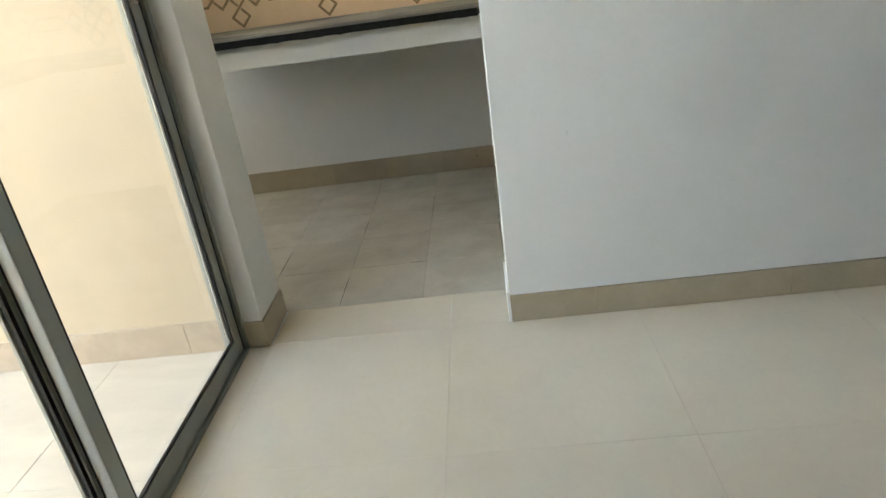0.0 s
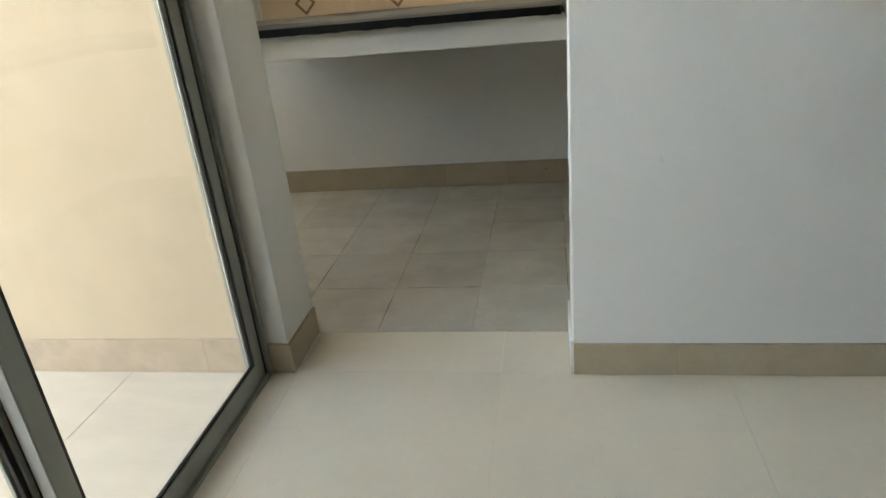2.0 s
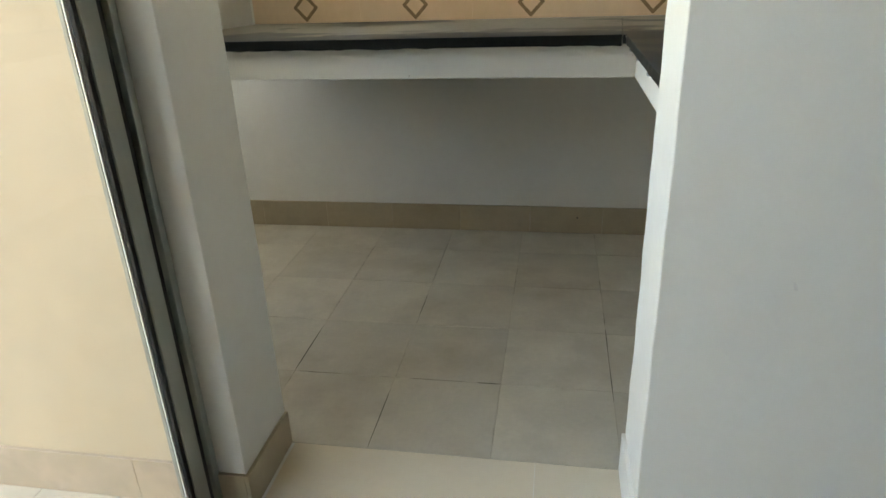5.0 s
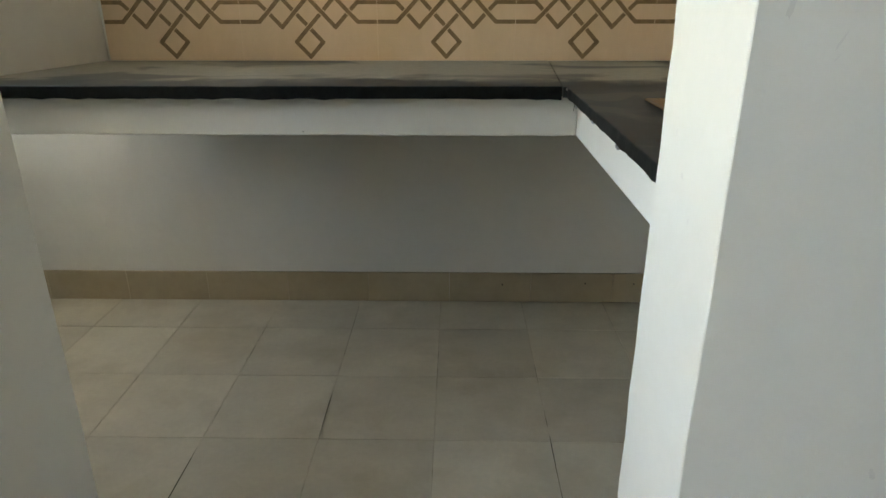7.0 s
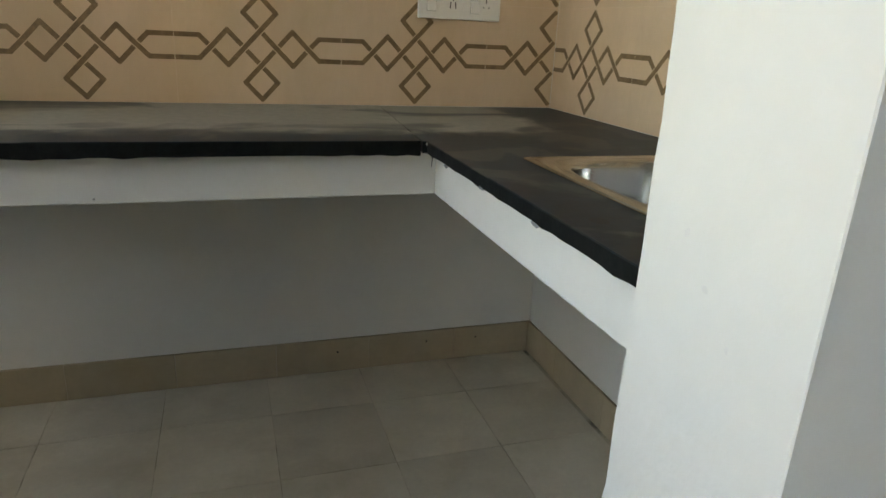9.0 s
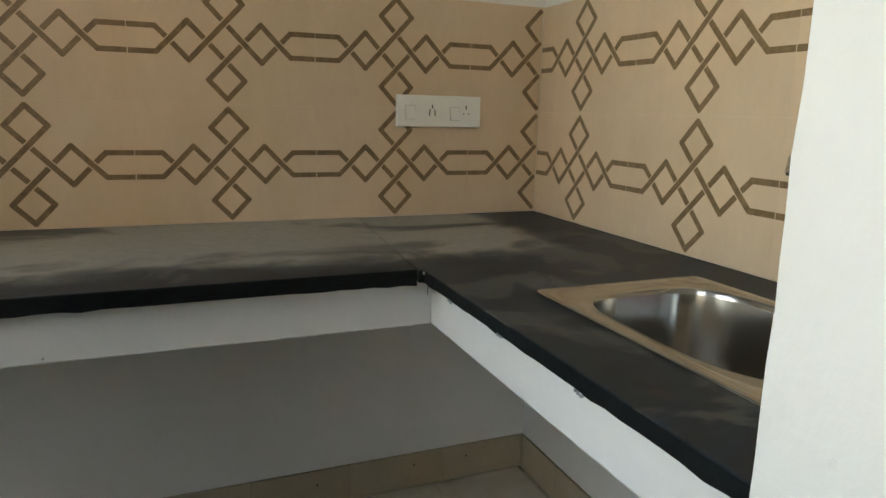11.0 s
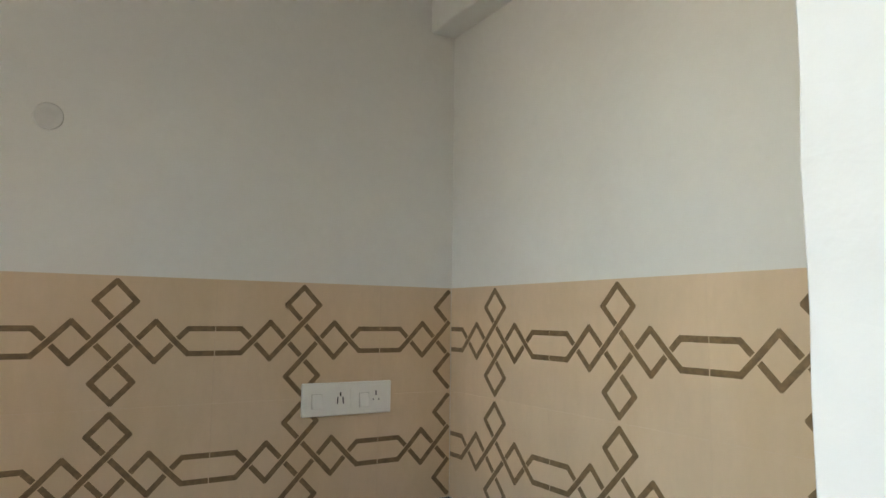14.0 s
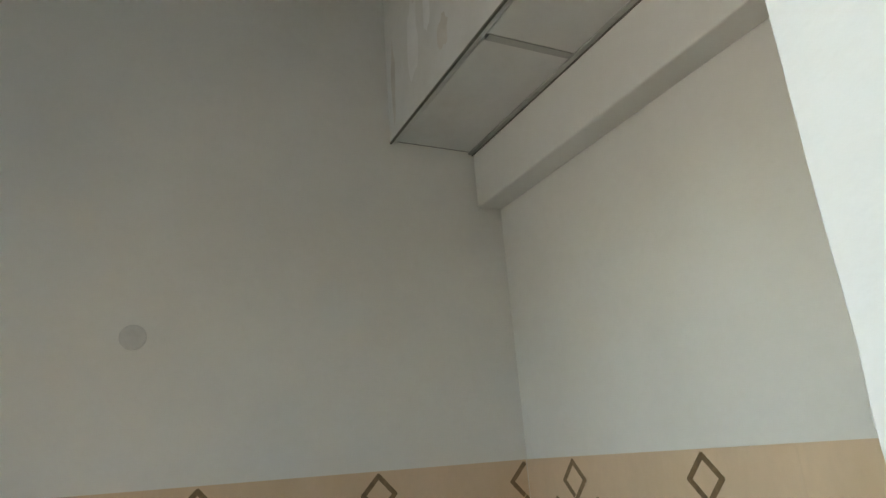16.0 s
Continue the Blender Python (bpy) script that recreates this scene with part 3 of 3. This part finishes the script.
def tap():
    ob = tagged(new("sink_tap"), "chrome wall-mounted swivel tap over the sink", "tap")
    bm = bmesh.new()
    w = XR - 0.0015
    tube(bm, [(w, 2.985, 1.03), (w - 0.006, 2.985, 1.03), (w - 0.012, 2.985, 1.03)], [0.030, 0.029, 0.020], 24)
    tagged(finish(bm, "flange", CHROME, ob), "round chrome wall flange")
    bm = bmesh.new()
    tube(bm, [(w - 0.010, 2.985, 1.03), (1.97, 2.985, 1.03), (1.955, 2.99, 1.03)], [0.014, 0.014, 0.017], 18)
    tube(bm, [(1.955, 2.988, 1.018), (1.955, 2.988, 1.075), (1.955, 2.988, 1.082)], [0.016, 0.016, 0.0145], 20)
    finish(bm, "tap_body", CHROME, ob)
    bm = bmesh.new()
    bmesh.ops.create_uvsphere(bm, u_segments=20, v_segments=12, radius=0.029, matrix=pose(1.925, 3.004, 1.031))
    for f in bm.faces:
        f.smooth = True
    tube(bm, [(1.955, 2.99, 1.028), (1.935, 3.0, 1.030)], 0.012, 12)
    finish(bm, "handle", CHROME, ob)
    bm = bmesh.new()
    tube(bm, [(1.955, 2.988, 1.079), (1.9535, 2.9885, 1.084)] + arc((1.951, 2.9895, 1.088), (1.938, 2.996, 1.108), (1.905, 3.011, 1.115)) + [(1.862, 3.030, 1.126)], 0.0108, 16)
    tube(bm, [(1.858, 3.032, 1.136), (1.858, 3.032, 1.130), (1.856, 3.033, 1.108), (1.856, 3.033, 1.104)], [0.010, 0.0125, 0.0125, 0.011], 18)
    finish(bm, "spout", CHROME, ob)
    return ob
tap()


def sticker():
    ob = tagged(new("sink_sticker"), "white paper sticker with a red cross square on the sink", "sticker")
    R3 = Matrix.Translation((1.8675, 3.045, 0.882)) @ Matrix(((0, 0, -1, 0), (-1, 0, 0, 0), (0, 1, 0, 0), (0, 0, 0, 1))) @ Matrix.Rotation(-0.03, 4, "X")
    def flat(name, lo, hi, z, m, label=""):
        bm = bmesh.new()
        add_box(bm, (*lo, z), (*hi, z + 0.0003))
        bmesh.ops.transform(bm, matrix=R3, verts=bm.verts)
        o = finish(bm, name, m, ob)
        return tagged(o, label) if label else o
    flat("paper", (0, -0.060), (0.135, 0), 0, PAPER)
    flat("red_square", (0.004, -0.026), (0.026, -0.006), 0.0004, RED, "red square")
    flat("cross_bar", (0.008, -0.0185), (0.022, -0.0135), 0.0008, PAPER)
    flat("cross_bar", (0.0125, -0.023), (0.0175, -0.009), 0.0012, PAPER)
    flat("printed_line", (0.0275, -0.050), (0.0287, -0.006), 0.0004, INK)
    for text, u, v, size in (("A SW", 0.032, -0.022, 0.017), ("comp", 0.032, -0.036, 0.016)):
        cu = bpy.data.curves.new("print", "FONT")
        cu.body, cu.size, cu.extrude = text, size, 0.0001
        o = new("printed_text", cu)
        o.data.materials.append(INK)
        o.matrix_world = R3 @ Matrix.Translation((u, v, 0.0006))
        o.parent = ob
    flat("printed_bar", (0.032, -0.049), (0.072, -0.044), 0.0004, INK_PALE)
    return ob
PAPER = mat("white_sticker_paper", (0.80, 0.81, 0.83), 0.5, var=0.02, bump=0.0)
RED = mat("red_print", (0.55, 0.03, 0.06), 0.5, var=0.05, bump=0.0)
INK = mat("dark_print", (0.03, 0.03, 0.05), 0.5, var=0.05, bump=0.0)
INK_PALE = mat("pale_grey_print", (0.45, 0.46, 0.48), 0.5, var=0.05, bump=0.0)
sticker()

def scuff(parent, centre, du, dv, w, h, lean, seed, m=None):
    """A thin irregular smear on a surface, spanned by du and dv."""
    rnd = random.Random(seed)
    bm = bmesh.new()
    du, dv, c = Vector(du), Vector(dv), Vector(centre)
    pts = []
    for k in range(16):
        a = 2 * math.pi * k / 16
        r = 0.6 + 0.4 * rnd.random()
        u, v = w * r * math.cos(a), h * r * math.sin(a)
        u, v = u * math.cos(lean) - v * math.sin(lean), u * math.sin(lean) + v * math.cos(lean)
        pts.append(bm.verts.new(c + du * u + dv * v))
    bm.faces.new(pts)
    return finish(bm, "scuff_mark", m or SCUFF, parent)


for cx, cz, w, h, lean in ((1.440, 1.088, 0.0035, 0.014, -0.15), (1.488, 1.060, 0.0015, 0.011, -0.5), (1.487, 1.045, 0.0012, 0.005, -0.7), (1.62, 0.60, 0.004, 0.010, 0.4), (1.95, 0.42, 0.008, 0.005, 0.2)):
    scuff(wall_doorway, (cx, YF - 0.0010, cz), (1, 0, 0), (0, 0, 1), w, h, lean, int(cx * 1000), SCUFF_PALE)
for cy, cz, w, h in ((2.561, 0.908, 0.006, 0.0035), (2.524, 0.868, 0.003, 0.004), (2.596, 0.95, 0.004, 0.006), (2.55, 1.30, 0.003, 0.008)):
    scuff(wall_doorway, (DR - 0.0030, cy, cz), (0, 1, 0), (0, 0, 1), w, h, 0.3, int(cy * 1000), SCUFF_PALE)
for cy, cz, w, h, m in ((3.90, 2.70, 0.055, 0.17, FRESH), (3.79, 2.76, 0.03, 0.12, FRESH), (4.062, 2.66, 0.022, 0.17, SMEAR), (3.70, 2.60, 0.04, 0.06, SMEAR)):
    scuff(loft, (1.6592, cy, cz), (0, 1, 0), (0, 0, 1), w, h, 0.05, int(cy * 1000), m)
bm = bmesh.new()
tube(bm, [(0.768, CY + 0.0445, 0.767), (0.768, CY + 0.039, 0.768)], 0.002, 8)
tagged(finish(bm, "nail", LIGHTTRIM), "small steel nail in the white worktop beam", "nail")

# ---- floors, skirtings and splashback tiles ----
TILE_MESHES = {}
def tile_mesh(name, sx, sy, h, m):
    key = (m.name, round(sx, 4), round(sy, 4))
    if key not in TILE_MESHES:
        bm = bmesh.new()
        e = 0.0003 if name == "floor_tile" and m is LIVTILE else 0.0007
        lo = [bm.verts.new(p) for p in ((0, 0, -h), (sx, 0, -h), (sx, sy, -h), (0, sy, -h))]
        mi = [bm.verts.new(p) for p in ((0, 0, -e), (sx, 0, -e), (sx, sy, -e), (0, sy, -e))]
        hi = [bm.verts.new(p) for p in ((e, e, 0), (sx - e, e, 0), (sx - e, sy - e, 0), (e, sy - e, 0))]
        bm.faces.new(hi)
        for k in range(4):
            bm.faces.new((lo[k], lo[(k + 1) % 4], mi[(k + 1) % 4], mi[k]))
            bm.faces.new((mi[k], mi[(k + 1) % 4], hi[(k + 1) % 4], hi[k]))
        me = bpy.data.meshes.new(name)
        bm.to_mesh(me)
        bm.free()
        me.materials.append(m)
        TILE_MESHES[key] = me
    return TILE_MESHES[key]


def cuts(a, b, origin, step):
    k0, k1 = math.ceil((a - origin) / step + 1e-6), math.floor((b - origin) / step - 1e-6)
    return [a] + [origin + k * step for k in range(k0, k1 + 1)] + [b]


def lay(parent, x0, x1, y0, y1, ox, oy, step, gap, m, name="floor_tile", wob=0.0004):
    rnd = random.Random(5)
    xs, ys = cuts(x0, x1, ox, step), cuts(y0, y1, oy, step)
    for a, b in zip(xs, xs[1:]):
        for c, d in zip(ys, ys[1:]):
            if b - a < 0.02 or d - c < 0.02:
                continue
            t = new(name, tile_mesh(name, b - a - gap, d - c - gap, 0.004, m))
            t.location = (a + gap / 2, c + gap / 2, rnd.uniform(-wob, wob))
            t.parent = parent


lay(floor, LX0 + 0.03, 6.0, -4.0, YF, 0.01, YF, 0.6, 0.0005, LIVTILE, wob=0.0001)
lay(floor, DL, DR, YF, YK, 0.01, YF, 0.6, 0.0005, LIVTILE, wob=0.0001)
lay(floor_kitchen, -1.35, XR, YK, YB, 0.492, 2.97, 0.306, 0.0018, KITTILE, wob=0.0004)
lay(floor_balcony, -1.8, 0.502, -1.6, YF, 0.072, YF, 0.6, 0.0009, BALTILE)

# open, dirt-filled joints of the kitchen floor
for jx, jy, w, h in ((0.492, 3.10, 0.0019, 0.16), (0.798, 2.80, 0.0015, 0.15), (1.068, 2.97, 0.045, 0.0026), (1.41, 3.24, 0.0018, 0.07), (1.41, 3.02, 0.0013, 0.10), (0.56, 2.97, 0.08, 0.0013), (0.93, 2.97, 0.12, 0.0010), (0.798, 3.40, 0.0012, 0.10)):
    scuff(floor_kitchen, (jx, jy, 0.0009), (1, 0, 0), (0, 1, 0), w, h, 0.0, int(jx * 1000 + jy * 100), JOINTDIRT).name = "open_joint"


def skirting(name, p0, p1, inward, height, step, parent_label, off=0.0, m=None):
    """Skirting tiles along the foot of a wall from p0 to p1, standing out by 9 mm."""
    ob = tagged(new(name), parent_label, "skirting", kind="structure")
    p0, p1, n = Vector((*p0, 0)), Vector((*p1, 0)), Vector((*inward, 0))
    d = (p1 - p0).normalized()
    total = (p1 - p0).length
    for a, b in zip(c := cuts(0, total, off, step), c[1:]):
        bm = bmesh.new()
        q = [p0 + d * (a + 0.0004), p0 + d * (b - 0.0004)]
        for e0, e1 in ((q[0], q[1]),):
            lo, hi = [], []
            for z, lst in ((0.001, lo), (height, hi)):
                lst += [bm.verts.new(v + Vector((0, 0, z))) for v in (e0, e1, e1 + n * 0.009, e0 + n * 0.009)]
            bm.faces.new(lo), bm.faces.new(hi)
            for k in range(4):
                bm.faces.new((lo[k], lo[(k + 1) % 4], hi[(k + 1) % 4], hi[k]))
        finish(bm, "skirting_tile", m or SKIRT, ob, bevel=0.0008, segs=1)
    return ob


SK = 0.096
skirting("baseboard_living_front", (DR, YF), (LX1, YF), (0, -1), SK, 0.6, "beige tile skirting at the foot of the white wall", 0.27)
skirting("baseboard_jamb_right", (DR, YF - 0.009), (DR, YK), (-1, 0), SK + 0.012, 0.6, "white skirting tile on the doorway jamb", m=WHITE)
skirting("baseboard_jamb_left", (DL, YF - 0.009), (DL, YK), (1, 0), SK, 0.6, "beige tile skirting on the doorway pillar")
skirting("baseboard_pillar", (0.53, YF), (DL, YF), (0, -1), SK, 0.6, "beige tile skirting on the pillar front")
baseboard_back = skirting("baseboard_kitchen_back", (-0.9, YB + 0.006), (XR + 0.006, YB + 0.006), (0, -1), 0.118, 0.306, "beige tile skirting under the worktop", 0.2)
skirting("baseboard_kitchen_right", (XR + 0.006, YK), (XR + 0.006, YB - 0.003), (-1, 0), 0.118, 0.306, "beige tile skirting under the sink side")
skirting("baseboard_balcony", (-1.8, YF), (0.4545, YF), (0, -1), 0.115, 0.6, "pale mottled tile skirting at the cream outer wall", 0.33, m=BALSKIRT)

# splashback: tiles 450 x 300 with a printed band motif
R, W, TH = 0.0462, 0.0128, 0.3045
def strip(bm, p, q, z, w=W):
    p, q = Vector(p), Vector(q)
    d = (q - p).normalized()
    s = Vector((-d.y, d.x)) * w / 2
    v = [bm.verts.new((c.x, c.y, zz)) for zz in (0.0, z) for c in (p - s, q - s, q + s, p + s)]
    for f in ((4, 5, 6, 7), (0, 1, 5, 4), (1, 2, 6, 5), (2, 3, 7, 6), (3, 0, 4, 7)):
        bm.faces.new([v[i] for i in f]).material_index = 1


def splash_tile(width, shift):
    """Tile in its own plane, u from 0 to width; the motif's middle is at u = 0.225 - shift."""
    bm = bmesh.new()
    g = 0.00012
    add_box(bm, (g, g, -0.008), (width - g, TH - g, 0.0))
    cx = 0.225 - shift
    S, V = 1.9 * R, 2.02 * R
    # places where two bands cross, and whether the rising one lies on top
    cross = {(0, V / 2): True, (0, -V / 2): True, (S / 2, 0): False, (-S / 2, 0): True, (S * 1.5, 0): False, (-S * 1.5, 0): True}
    segs = []
    for du, dv in ((0, 0), (0, V), (0, -V), (S, 0), (-S, 0)):
        ru, rv = S / 2, V / 2
        ends = ((ru, 0), (0, rv), (-ru, 0), (0, -rv))
        for a in range(4):
            segs.append(((du + ends[a][0], dv + ends[a][1]), (du + ends[(a + 1) % 4][0], dv + ends[(a + 1) % 4][1])))
    for s in (1, -1):
        for t in (1, -1):
            segs.append(((s * 1.5 * S, 0), (s * (1.5 * S + 0.030), t * 0.030)))
            segs.append(((s * (1.5 * S + 0.030), t * 0.030), (s * (0.2246 if t > 0 else 0.2238), t * 0.030)))
    for p, q in segs:
        if p[0] > q[0]:
            p, q = q, p
        length = math.dist(p, q)
        d = ((q[0] - p[0]) / length, (q[1] - p[1]) / length)
        ends = []
        for e, sign in ((p, 1), (q, -1)):
            k = next((c for c in cross if math.dist(c, e) < 1e-4), None)
            if k is None:
                ext = -0.30 * W if abs(d[1]) > 0.1 else -0.14 * W
            else:
                ext = 0.0 if cross[k] == (d[1] > 0) else 0.72 * W
            if abs(abs(e[0]) - 0.2242) < 0.002:
                ext = 0
            ends.append((e[0] + sign * ext * d[0] + cx, e[1] + sign * ext * d[1] + TH / 2))
        p, q = ends
        a, b = 0.0012, width - 0.0012
        if q[0] <= a + 0.004 or p[0] >= b - 0.004:
            continue
        if p[0] < a:
            t = (a - p[0]) / (q[0] - p[0])
            p = (a, p[1] + t * (q[1] - p[1]))
        if q[0] > b - 0.004 and abs(d[1]) > 0.1:
            t = (b - 0.004 - p[0]) / (q[0] - p[0])
            q = (b - 0.004, p[1] + t * (q[1] - p[1]))
        rise = d[1]
        strip(bm, p, q, 0.0003 + (0.0002 if rise > 0.1 else 0.0 if rise < -0.1 else 0.0001))
    bmesh.ops.recalc_face_normals(bm, faces=bm.faces)
    me = bpy.data.meshes.new("splashback_tile")
    bm.to_mesh(me)
    bm.free()
    me.materials.append(SPLASH), me.materials.append(BAND)
    return me


SPLASH_MESH = splash_tile(0.45, 0)
def splash(parent, m, width, mesh):
    for row in range(2):
        t = new("splashback_tile", mesh)
        t.matrix_world = m @ Matrix.Translation((0, row * TH, 0))
        t.parent = parent


for k in range(5):
    u0 = -0.001 + 0.45 * k
    u1 = min(u0 + 0.45, XR - 0.001)
    me = SPLASH_MESH if u1 - u0 > 0.449 else splash_tile(u1 - u0, 0)
    splash(wall_kitchen_back, Matrix(((1, 0, 0, u0), (0, 0, -1, YB), (0, 1, 0, ZC), (0, 0, 0, 1))), u1 - u0, me)
for k in range(4):
    v0 = YB - 0.001 - 0.45 * k
    w = min(0.45, v0 - YK - 0.001)
    me = SPLASH_MESH if w > 0.449 else splash_tile(w, 0)
    splash(wall_kitchen_right, Matrix(((0, 0, -1, XR), (-1, 0, 0, v0), (0, 1, 0, ZC), (0, 0, 0, 1))), w, me)

for x, z in ((1.335, 0.072), (1.645, 0.079), (1.827, 0.078)):
    scuff(baseboard_back, (x, YB - 0.0036, z), (1, 0, 0), (0, 0, 1), 0.0035, 0.005, 0.2, int(x * 1000), DARK)
